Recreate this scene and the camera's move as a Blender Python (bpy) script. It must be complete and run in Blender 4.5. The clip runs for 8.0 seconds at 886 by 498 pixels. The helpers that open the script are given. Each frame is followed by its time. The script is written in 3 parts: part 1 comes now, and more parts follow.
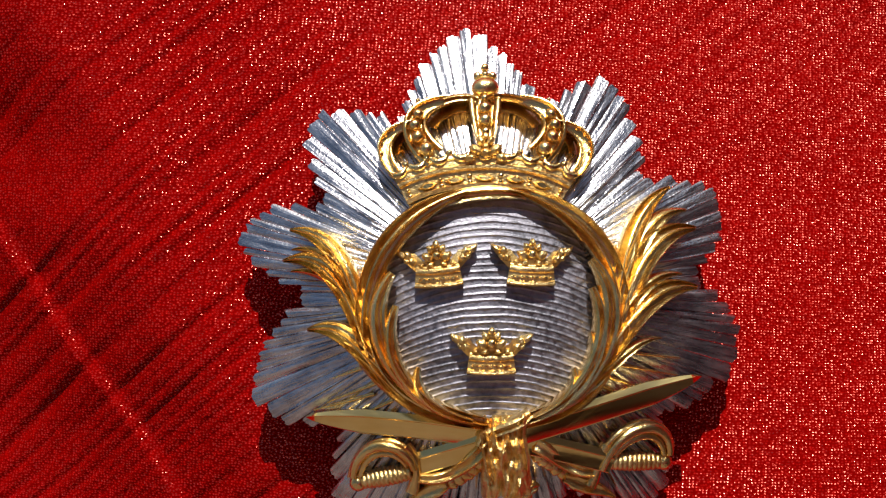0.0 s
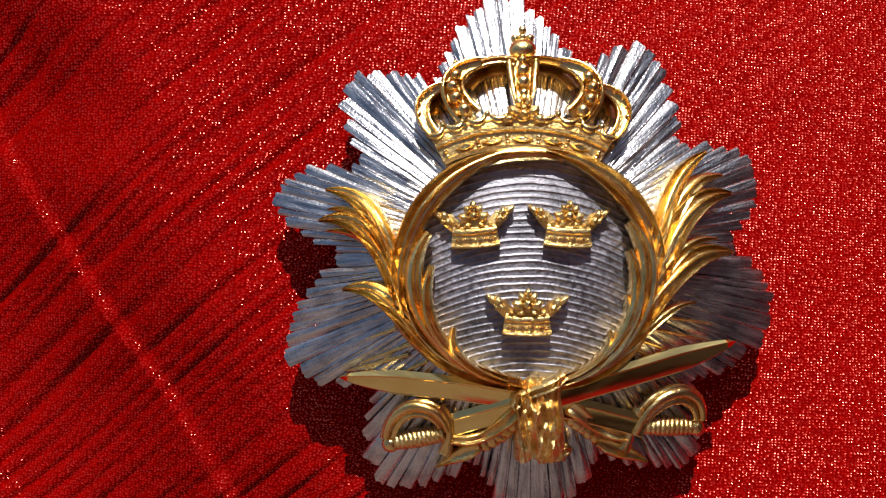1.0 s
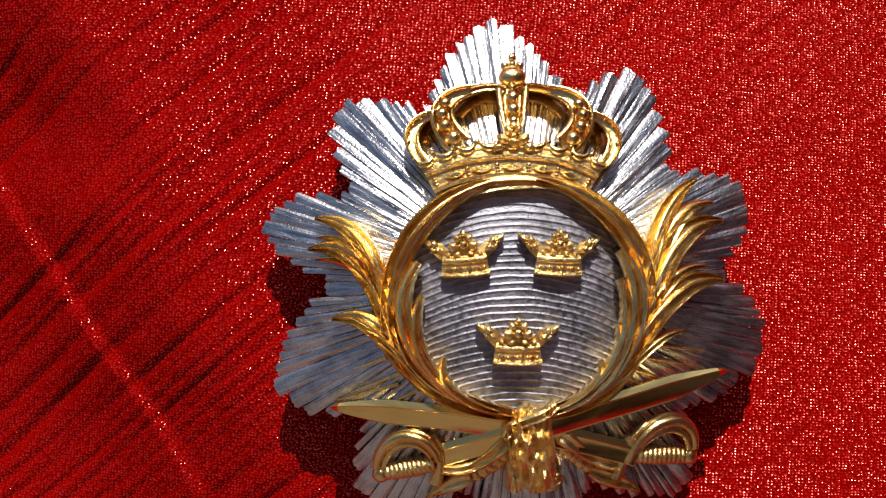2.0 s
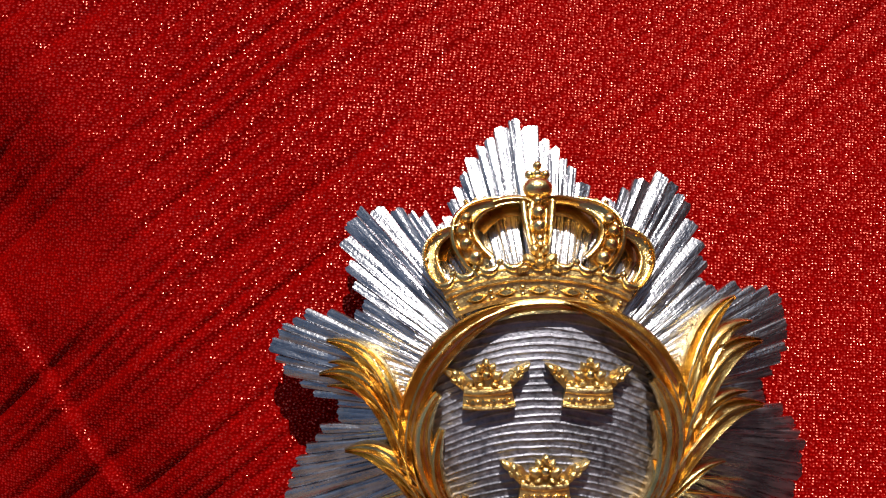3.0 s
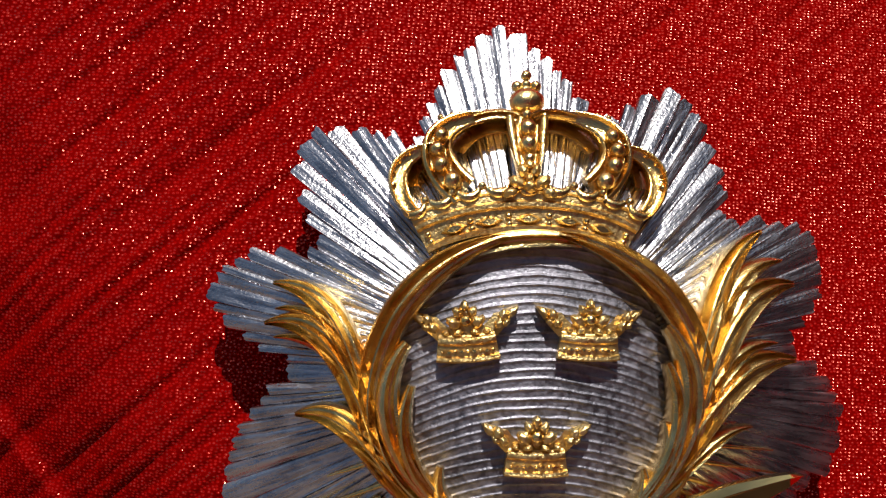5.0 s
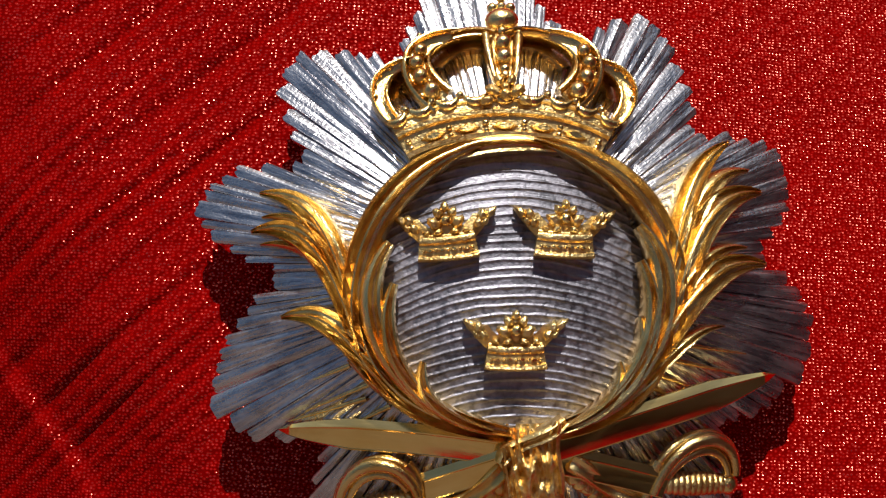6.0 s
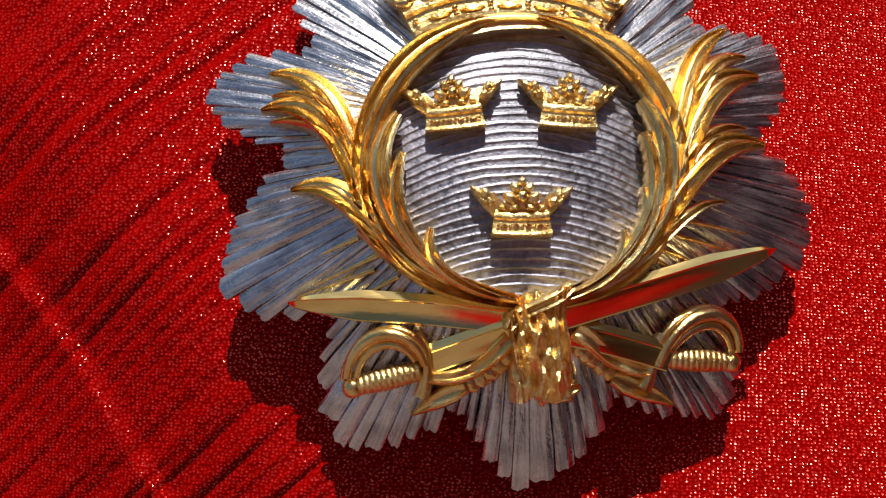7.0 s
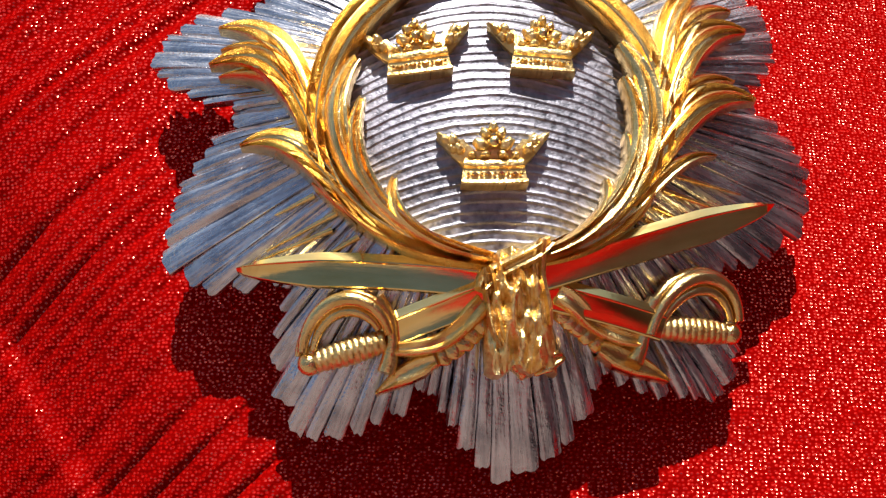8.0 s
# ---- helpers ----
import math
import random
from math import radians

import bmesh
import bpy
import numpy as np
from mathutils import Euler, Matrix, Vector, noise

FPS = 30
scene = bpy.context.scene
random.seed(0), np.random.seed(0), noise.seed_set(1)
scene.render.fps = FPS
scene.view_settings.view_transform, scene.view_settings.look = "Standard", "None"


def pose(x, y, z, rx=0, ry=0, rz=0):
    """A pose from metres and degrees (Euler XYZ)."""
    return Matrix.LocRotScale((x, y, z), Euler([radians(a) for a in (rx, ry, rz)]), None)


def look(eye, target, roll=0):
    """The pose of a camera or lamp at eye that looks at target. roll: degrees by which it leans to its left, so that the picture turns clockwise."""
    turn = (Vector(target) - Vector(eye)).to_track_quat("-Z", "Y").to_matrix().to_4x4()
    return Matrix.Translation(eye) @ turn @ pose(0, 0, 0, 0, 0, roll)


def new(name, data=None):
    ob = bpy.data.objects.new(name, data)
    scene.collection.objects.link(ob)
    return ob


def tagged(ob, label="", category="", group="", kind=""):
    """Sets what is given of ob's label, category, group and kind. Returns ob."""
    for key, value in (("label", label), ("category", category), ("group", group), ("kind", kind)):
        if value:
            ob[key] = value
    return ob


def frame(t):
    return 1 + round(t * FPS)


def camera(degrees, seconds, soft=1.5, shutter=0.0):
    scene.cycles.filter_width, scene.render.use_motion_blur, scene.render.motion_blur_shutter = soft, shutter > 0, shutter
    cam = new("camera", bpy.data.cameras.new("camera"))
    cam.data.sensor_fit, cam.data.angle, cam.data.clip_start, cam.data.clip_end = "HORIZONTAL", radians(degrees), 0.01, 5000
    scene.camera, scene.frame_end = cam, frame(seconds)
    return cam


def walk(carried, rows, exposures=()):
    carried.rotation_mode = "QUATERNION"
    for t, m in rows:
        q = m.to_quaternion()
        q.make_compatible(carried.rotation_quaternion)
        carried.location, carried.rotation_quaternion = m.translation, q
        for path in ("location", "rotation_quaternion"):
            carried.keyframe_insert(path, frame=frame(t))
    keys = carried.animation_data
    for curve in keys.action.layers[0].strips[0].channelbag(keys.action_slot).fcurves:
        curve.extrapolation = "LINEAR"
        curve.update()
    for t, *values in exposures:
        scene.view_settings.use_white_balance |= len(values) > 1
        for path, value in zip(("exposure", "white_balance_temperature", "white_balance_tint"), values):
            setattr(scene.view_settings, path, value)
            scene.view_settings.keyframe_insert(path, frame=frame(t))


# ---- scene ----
cam = camera(47.03, 8.0, 1.25)
PATH = [
    (0.0, -0.00646, 0.01268, 0.17626, 2.326, -0.013, -0.541),
    (0.5, -0.01186, 0.00905, 0.17757, 2.026, 0.272, -0.035),
    (1.0, -0.01201, 0.00761, 0.17573, 1.956, 0.015, 0.203),
    (1.2, -0.01055, 0.00841, 0.17535, 1.902, 0.005, 0.075),
    (2.3, -0.01150, 0.01218, 0.17478, 2.841, -0.361, -0.014),
    (2.5, -0.01279, 0.01764, 0.17416, 2.325, -0.496, 0.047),
    (3.0, -0.01438, 0.03153, 0.16512, 1.789, -0.304, -0.006),
    (3.5, -0.01278, 0.03343, 0.14507, 1.657, -0.390, -0.112),
    (4.0, -0.01549, 0.03268, 0.13939, 1.953, -0.453, -0.047),
    (4.2, -0.01423, 0.03274, 0.13866, 1.833, -0.454, -0.081),
    (5.3, -0.01183, 0.01674, 0.14100, 3.215, -1.159, -0.039),
    (5.5, -0.01152, 0.01488, 0.14279, 3.820, -1.136, -0.490),
    (6.0, -0.01160, 0.00218, 0.14278, 5.741, -1.709, -0.846),
    (6.5, -0.01457, -0.01043, 0.14257, 7.132, -1.965, -1.046),
    (7.0, -0.01391, -0.02011, 0.14234, 8.510, -2.160, -1.102),
    (7.5, -0.01487, -0.03198, 0.13084, 12.485, -2.326, -1.541),
    (8.0, -0.01149, -0.03652, 0.12637, 15.247, -2.751, -2.234),
]
walk(cam, [(t, pose(x, y, z, rx, ry, rz)) for t, x, y, z, rx, ry, rz in PATH],
     [(0.0, 0.16), (1.0, 0.18), (2.5, 0.06), (3.5, -0.14), (5.5, -0.2), (6.5, 0.08), (7.0, 0.36), (7.5, 0.74), (8.0, 0.9)])

# ---- light ----
world = bpy.data.worlds.new("sky")
scene.world = world
world.use_nodes = True
wn = world.node_tree.nodes
sky = wn.new("ShaderNodeTexSky")
sky.sky_type = "NISHITA"
sky.sun_disc = False
SUN_ELEVATION, SUN_AZIMUTH = 37.0, 1.0   # azimuth from +y towards +x
sky.sun_elevation, sky.sun_rotation = radians(SUN_ELEVATION), radians(SUN_AZIMUTH)
wn["Background"].inputs["Strength"].default_value = 0.057
world.node_tree.links.new(sky.outputs["Color"], wn["Background"].inputs["Color"])

sun = new("sun", bpy.data.lights.new("sun", "SUN"))
sun.data.energy, sun.data.angle, sun.data.color = 4.2, radians(0.6), (1.0, 0.95, 0.87)
ce = math.cos(radians(SUN_ELEVATION))
TO_SUN = Vector((ce * math.sin(radians(SUN_AZIMUTH)), ce * math.cos(radians(SUN_AZIMUTH)), math.sin(radians(SUN_ELEVATION))))
sun.matrix_world = look(TO_SUN * 2, (0, 0, 0))


# ---- materials ----
def material(name):
    m = bpy.data.materials.new(name)
    m.use_nodes = True
    return m, m.node_tree, m.node_tree.nodes, m.node_tree.nodes["Principled BSDF"]


def node(tree, kind, values=None, **props):
    n = tree.nodes.new(kind)
    for key, value in (values or {}).items():
        n.inputs[key].default_value = value
    for key, value in props.items():
        setattr(n, key, value)
    return n


def ramp(tree, source, stops):
    r = tree.nodes.new("ShaderNodeValToRGB")
    els = r.color_ramp.elements
    while len(els) < len(stops):
        els.new(0.5)
    for e, (p, c) in zip(els, stops):
        e.position, e.color = p, (*c, 1.0)
    tree.links.new(source, r.inputs["Fac"])
    return r.outputs["Color"]


def metal(name, dark, light, rough, grain, relief, fine):
    """A cast and gilded or silvered metal: cloudy tarnish, brushed grain along v of the uv map, fine pits."""
    m, tree, nodes, bsdf = material(name)
    link = tree.links.new
    uv = node(tree, "ShaderNodeUVMap")
    mp = node(tree, "ShaderNodeMapping", {"Scale": grain})
    link(uv.outputs["UV"], mp.inputs["Vector"])
    brush = node(tree, "ShaderNodeTexNoise", {"Scale": 1.0, "Detail": 3.0, "Roughness": 0.6})
    link(mp.outputs["Vector"], brush.inputs["Vector"])
    geo = node(tree, "ShaderNodeNewGeometry")
    cloud = node(tree, "ShaderNodeTexNoise", {"Scale": 160.0, "Detail": 4.0, "Roughness": 0.6})
    link(geo.outputs["Position"], cloud.inputs["Vector"])
    pits = node(tree, "ShaderNodeTexNoise", {"Scale": fine, "Detail": 2.0})
    link(geo.outputs["Position"], pits.inputs["Vector"])
    streak = node(tree, "ShaderNodeMath", {1: 0.45}, operation="MULTIPLY_ADD")
    link(brush.outputs["Fac"], streak.inputs[0])
    share = node(tree, "ShaderNodeMath", {1: 0.55}, operation="MULTIPLY")
    link(cloud.outputs["Fac"], share.inputs[0])
    link(share.outputs["Value"], streak.inputs[2])
    link(ramp(tree, streak.outputs["Value"], [(0.38, dark), (0.58, light)]), bsdf.inputs["Base Color"])
    rr = node(tree, "ShaderNodeMapRange", {"From Min": 0.3, "From Max": 0.7, "To Min": rough * 0.75, "To Max": rough * 1.45})
    link(brush.outputs["Fac"], rr.inputs["Value"])
    link(rr.outputs["Result"], bsdf.inputs["Roughness"])
    b1 = node(tree, "ShaderNodeBump", {"Strength": relief, "Distance": 0.00014})
    link(brush.outputs["Fac"], b1.inputs["Height"])
    b2 = node(tree, "ShaderNodeBump", {"Strength": relief, "Distance": 0.00012})
    link(pits.outputs["Fac"], b2.inputs["Height"])
    link(b1.outputs["Normal"], b2.inputs["Normal"])
    link(b2.outputs["Normal"], bsdf.inputs["Normal"])
    bsdf.inputs["Metallic"].default_value = 1.0
    return m


GOLD = metal("gilt", (0.76, 0.44, 0.12), (1.0, 0.77, 0.35), 0.20, (1.6, 0.3, 1.0), 0.6, 4600.0)
GOLD_MATTE = metal("matte_gilt", (0.74, 0.45, 0.13), (1.0, 0.77, 0.36), 0.34, (2.0, 2.0, 1.0), 0.7, 3600.0)
BLADE = metal("polished_gilt", (0.90, 0.62, 0.21), (1.0, 0.75, 0.30), 0.12, (1.2, 0.12, 1.0), 0.08, 700.0)
SILVER = metal("silver", (0.34, 0.33, 0.37), (0.76, 0.75, 0.79), 0.25, (2.2, 0.16, 1.0), 0.75, 2200.0)
SILVER_LINED = metal("lined_silver", (0.16, 0.16, 0.185), (0.38, 0.37, 0.43), 0.48, (1.2, 1.0, 1.0), 0.5, 2600.0)


def satin():
    """Red satin crepe: short shiny floats of thread in rows, each with its own tilt, over a matte ground."""
    m, tree, nodes, bsdf = material("red_satin")
    link = tree.links.new
    geo = node(tree, "ShaderNodeNewGeometry")
    mp = node(tree, "ShaderNodeMapping", {"Rotation": (0, 0, radians(4)), "Scale": (1600.0, 2050.0, 1.0)})
    link(geo.outputs["Position"], mp.inputs["Vector"])
    flat = node(tree, "ShaderNodeVectorMath", {1: (1, 1, 0)}, operation="MULTIPLY")
    link(mp.outputs["Vector"], flat.inputs[0])
    cells = node(tree, "ShaderNodeTexVoronoi", {"Scale": 1.0, "Randomness": 0.78}, voronoi_dimensions="2D")
    link(flat.outputs["Vector"], cells.inputs["Vector"])
    # tilt of each float
    off = node(tree, "ShaderNodeVectorMath", {1: (0.5, 0.5, 0.5)}, operation="SUBTRACT")
    link(cells.outputs["Color"], off.inputs[0])
    tilt = node(tree, "ShaderNodeVectorMath", {1: (1.06, 1.08, 0.0), 2: (-0.36, 0.40, 0.0)}, operation="MULTIPLY_ADD")
    link(off.outputs["Vector"], tilt.inputs[0])
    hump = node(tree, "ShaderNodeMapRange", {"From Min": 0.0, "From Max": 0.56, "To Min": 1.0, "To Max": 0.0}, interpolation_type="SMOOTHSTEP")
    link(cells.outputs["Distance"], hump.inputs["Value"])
    slub_mp = node(tree, "ShaderNodeMapping", {"Rotation": (0, 0, radians(-38)), "Scale": (40.0, 520.0, 1.0)})
    link(geo.outputs["Position"], slub_mp.inputs["Vector"])
    slub = node(tree, "ShaderNodeTexNoise", {"Scale": 1.0, "Detail": 3.0, "Roughness": 0.55})
    link(slub_mp.outputs["Vector"], slub.inputs["Vector"])
    b0 = node(tree, "ShaderNodeBump", {"Strength": 0.35, "Distance": 0.0006})
    rumple = node(tree, "ShaderNodeTexNoise", {"Scale": 330.0, "Detail": 3.0, "Roughness": 0.6})
    link(geo.outputs["Position"], rumple.inputs["Vector"])
    relief = node(tree, "ShaderNodeMath", operation="ADD")
    link(slub.outputs["Fac"], relief.inputs[0])
    link(rumple.outputs["Fac"], relief.inputs[1])
    link(relief.outputs["Value"], b0.inputs["Height"])
    b1 = node(tree, "ShaderNodeBump", {"Strength": 0.28, "Distance": 0.00016})
    link(hump.outputs["Result"], b1.inputs["Height"])
    link(b0.outputs["Normal"], b1.inputs["Normal"])
    add = node(tree, "ShaderNodeVectorMath", operation="ADD")
    link(b1.outputs["Normal"], add.inputs[0])
    own = node(tree, "ShaderNodeVectorMath", operation="SCALE")
    link(tilt.outputs["Vector"], own.inputs[0])
    link(hump.outputs["Result"], own.inputs["Scale"])
    link(own.outputs["Vector"], add.inputs[1])
    # most floats have a broad sheen, a few are polished
    sep = node(tree, "ShaderNodeSeparateXYZ")
    link(cells.outputs["Color"], sep.inputs[0])
    gloss = node(tree, "ShaderNodeMapRange", {"From Min": 0.0, "From Max": 0.7, "To Min": 0.11, "To Max": 0.24})
    link(sep.outputs["Z"], gloss.inputs["Value"])
    link(gloss.outputs["Result"], bsdf.inputs["Roughness"])
    shine = node(tree, "ShaderNodeMapRange", {"From Min": 0.38, "From Max": 0.88, "To Min": 0.0, "To Max": 1.25})
    link(hump.outputs["Result"], shine.inputs["Value"])
    worn = node(tree, "ShaderNodeTexNoise", {"Scale": 520.0, "Detail": 4.0, "Roughness": 0.7})
    link(geo.outputs["Position"], worn.inputs["Vector"])
    patch = node(tree, "ShaderNodeMapRange", {"From Min": 0.38, "From Max": 0.66, "To Min": 0.2, "To Max": 1.5})
    link(worn.outputs["Fac"], patch.inputs["Value"])
    both = node(tree, "ShaderNodeMath", operation="MULTIPLY")
    link(shine.outputs["Result"], both.inputs[0])
    link(patch.outputs["Result"], both.inputs[1])
    link(both.outputs["Value"], bsdf.inputs["Specular IOR Level"])
    norm = node(tree, "ShaderNodeVectorMath", operation="NORMALIZE")
    link(add.outputs["Vector"], norm.inputs[0])
    link(norm.outputs["Vector"], bsdf.inputs["Normal"])
    wide = node(tree, "ShaderNodeTexNoise", {"Scale": 45.0, "Detail": 3.0})
    link(geo.outputs["Position"], wide.inputs["Vector"])
    # thread shading put into the base colour: light float crests, dark gaps, random tone
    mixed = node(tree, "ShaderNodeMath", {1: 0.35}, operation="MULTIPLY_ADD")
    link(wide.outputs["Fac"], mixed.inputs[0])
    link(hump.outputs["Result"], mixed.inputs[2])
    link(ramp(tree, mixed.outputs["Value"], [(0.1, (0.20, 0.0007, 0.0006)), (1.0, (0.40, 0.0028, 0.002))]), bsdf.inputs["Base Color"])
    bsdf.inputs["IOR"].default_value = 2.6
    bsdf.inputs["Specular Tint"].default_value = (1.0, 0.20, 0.15, 1.0)
    return m


SATIN = satin()

m, tree, nodes, bsdf = material("grey_stone")
geo = node(tree, "ShaderNodeNewGeometry")
stain = node(tree, "ShaderNodeTexNoise", {"Scale": 3.0, "Detail": 6.0})
tree.links.new(geo.outputs["Position"], stain.inputs["Vector"])
tree.links.new(ramp(tree, stain.outputs["Fac"], [(0.3, (0.20, 0.19, 0.18)), (0.7, (0.32, 0.31, 0.29))]), bsdf.inputs["Base Color"])
bsdf.inputs["Roughness"].default_value = 0.85
STONE = m


# ---- building helpers; all the shapes below are in millimetres ----
def part(name, bm, mat, parent=None, label="", sharp=40.0):
    bmesh.ops.recalc_face_normals(bm, faces=bm.faces)
    bmesh.ops.scale(bm, vec=(0.001, 0.001, 0.001), verts=bm.verts)
    me = bpy.data.meshes.new(name)
    bm.to_mesh(me)
    bm.free()
    me.materials.append(mat)
    me.polygons.foreach_set("use_smooth", [True] * len(me.polygons))
    me.set_sharp_from_angle(angle=radians(sharp))
    ob = new(name, me)
    ob.parent = parent
    return tagged(ob, label=label)


CX, CY = 1.0, 12.0


def plate_z(x, y):
    """Top of the domed star plate over the cloth."""
    r = math.hypot(x - CX, y - CY)
    bend = min(max(r - 12.0, 0.0), 14.0)
    return 15.4 - 0.015 * bend * bend - 0.42 * max(0.0, r - 26.0) - 0.03 * x


def bezier(ps, t):
    a, b, c, d = ps
    s = 1 - t
    return tuple(s ** 3 * a[i] + 3 * s * s * t * b[i] + 3 * s * t * t * c[i] + t ** 3 * d[i] for i in (0, 1))


def sweep(bm, ps, width, profile, lift, depth, n=28, height=1.0, ground=plate_z):
    """A bar along a curve over the plate. profile: (u, h) from edge to edge across the top; width, lift and height may be functions of 0..1."""
    f = lambda v, t: v(t) if callable(v) else v
    uv = bm.loops.layers.uv.verify()
    at = (lambda t: bezier(ps, t)) if not callable(ps) else ps
    rings, along, pos = [], 0.0, None
    for i in range(n + 1):
        t = i / n
        x, y = at(t)
        (x0, y0), (x1, y1) = at(max(0, t - 0.01)), at(min(1, t + 0.01))
        L = math.hypot(x1 - x0, y1 - y0) or 1.0
        sx, sy = -(y1 - y0) / L, (x1 - x0) / L
        along += math.hypot(x - pos[0], y - pos[1]) if pos else 0.0
        pos = (x, y)
        w = f(width, t) / 2
        base = ground(x, y) + f(lift, t)
        ring = []
        for u, h in profile:
            ring.append((bm.verts.new((x + sx * u * w, y + sy * u * w, base + h * f(height, t))), (u * w, along)))
        for u in (0.92, -0.92):
            ring.append((bm.verts.new((x + sx * u * w, y + sy * u * w, base - f(depth, t))), (u * w, along)))
        rings.append(ring)
    k = len(rings[0])
    for a, b in zip(rings, rings[1:]):
        for j in range(k):
            q = (a[j], a[(j + 1) % k], b[(j + 1) % k], b[j])
            face = bm.faces.new([v for v, _ in q])
            for loop, (_, c) in zip(face.loops, q):
                loop[uv].uv = c
    for ring in (rings[0], rings[-1]):
        bm.faces.new([v for v, _ in ring])
    return bm


def tube(bm, at, radius, lift, n=24, sides=8, ground=plate_z, squash=1.0):
    """A round wire along a curve; lift is the height of its middle over the plate."""
    ring = [(-math.cos(math.pi * j / (sides - 1)), math.sin(math.pi * j / (sides - 1))) for j in range(sides)]
    r = (lambda t: radius(t)) if callable(radius) else (lambda t: radius)
    return sweep(bm, at, lambda t: 2 * r(t), ring, lift, lambda t: 0.8 * r(t), n=n, height=lambda t: r(t) * squash, ground=ground)


def ball(bm, x, y, z, r, flat=1.0, sub=2):
    bmesh.ops.create_icosphere(bm, subdivisions=sub, radius=r, matrix=Matrix.Translation((x, y, z)) @ Matrix.Diagonal((1, 1, flat, 1)))
    return bm


def slab(bm, outline, z_at, top, depth, bevel=0.25):
    """A small raised plate with a bevelled rim."""
    cx = sum(p[0] for p in outline) / len(outline)
    cy = sum(p[1] for p in outline) / len(outline)
    rows = []
    for s, dz in ((1.0, -depth), (1.0, top * 0.5), (1.0 - bevel, top)):
        rows.append([bm.verts.new((cx + (x - cx) * s, cy + (y - cy) * s, z_at(x, y) + dz)) for x, y in outline])
    k = len(outline)
    for a, b in zip(rows, rows[1:]):
        for j in range(k):
            bm.faces.new((a[j], a[(j + 1) % k], b[(j + 1) % k], b[j]))
    bm.faces.new(rows[-1])
    return bm


# ---- cloth ----
def axis(lo, hi, step, far):
    return np.concatenate([np.linspace(-far, lo - 4, 14), np.arange(lo, hi, step), np.linspace(hi + 4, far, 14)])


def cloth_z(X, Y):
    """Creases and slubs of the cloth, in millimetres."""
    q = -0.616 * X + 0.788 * Y            # across the slubs
    along = 0.788 * X + 0.616 * Y
    p = 0.832 * X + 0.555 * Y             # across the pressed crease
    rng = np.random.default_rng(4)

    def soft(sx, sy, n=7):
        """A smooth random field in -1..1 that changes over about sx along the slubs and sy across them."""
        f = np.zeros_like(X)
        for _ in range(n):
            f += np.sin(along / sx * rng.uniform(0.6, 1.6) + q / sy * rng.uniform(-1.6, 1.6) + rng.uniform(0, 6.3))
        return f / n ** 0.5 / 1.3
    left = 0.16 + 0.84 / (1 + np.exp((p + 14) / 12)) + 0.3 / (1 + np.exp((52 - Y) / 5))
    z = np.zeros_like(X)
    for wave, depth in ((2.4, 0.34), (3.7, 0.48), (6.9, 0.55)):
        groove = (0.5 + 0.5 * np.cos(2 * np.pi * q / wave + 2.0 * soft(60, 9) + 1.0 * soft(25, 30))) ** 3.0
        z -= depth * left * groove * np.clip(0.55 + 0.75 * soft(22, 7), 0, 1.3)
    for q0, a0, s0, d0, w0 in ((57.4, -14, 34, 0.9, 1.3), (44.0, -62, 22, 0.5, 1.0), (70.0, -10, 26, 0.45, 1.0)):
        z -= d0 * np.exp(-((q - q0 - 0.02 * (along - a0)) / w0) ** 2 - ((along - a0) / s0) ** 2)
    wob = 0.5 * np.sin(Y / 11.0) + 0.25 * np.sin(Y / 4.7 + 1)
    # slope across the pressed crease: away from the sun, a narrow lit edge, away again, level, towards the sun
    at = np.arange(-260.0, 260.0, 0.25)
    slope = np.interp(at, (-150, -110, -84, -66, -60.6, -59.8, -58.2, -57.0, -46, -40, -29, 2, 30, 56, 90, 260), (-0.10, -0.08, 0.34, 0.62, 0.62, -0.06, -0.02, 0.62, 0.56, 0.26, 0.02, -0.04, -0.20, -0.30, -0.24, -0.02))
    rise = np.cumsum(slope) * 0.25
    rise -= np.interp(0.0, at, rise)
    z += np.interp(p + wob, at, rise)
    # a second soft fold along the crease, far from the sun's side of the cloth
    bend = np.cumsum(np.interp(at, (-60, -50, -44, -34, -30, -29), (0, -0.12, 0.28, 0.32, 0.06, 0))) * 0.25
    high = np.clip((Y - 22) / 22, 0, 1)
    z += (np.interp(p + wob, at, bend) - bend[-1]) * high * high * (3 - 2 * high)
    return z


def make_cloth():
    xs, ys = axis(-108, 86, 0.42, 520), axis(-62, 86, 0.42, 520)
    X, Y = np.meshgrid(xs, ys)
    fade = np.clip((260 - np.hypot(X, Y)) / 160, 0, 1)
    Z = cloth_z(X, Y) * fade - 31.0 * (1 - fade) ** 2 * (3 - 2 * (1 - fade))
    verts = np.stack([X, Y, Z], -1).reshape(-1, 3) * 0.001
    nx, ny = len(xs), len(ys)
    i = np.arange(nx * ny).reshape(ny, nx)
    faces = np.stack([i[:-1, :-1], i[:-1, 1:], i[1:, 1:], i[1:, :-1]], -1).reshape(-1, 4)
    me = bpy.data.meshes.new("cloth")
    me.from_pydata(verts.tolist(), [], faces.tolist())
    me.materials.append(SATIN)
    me.polygons.foreach_set("use_smooth", [True] * len(me.polygons))
    ob = new("cloth", me)
    tagged(ob, "creased bright red satin cloth spread out in the sun", "cloth", kind="structure")


make_cloth()
bm = bmesh.new()
bmesh.ops.create_circle(bm, cap_ends=True, radius=60000.0, segments=48, matrix=Matrix.Translation((0, 0, -42)))
tagged(part("ground", bm, STONE), "plain grey stone ground under the cloth", "ground", kind="structure")

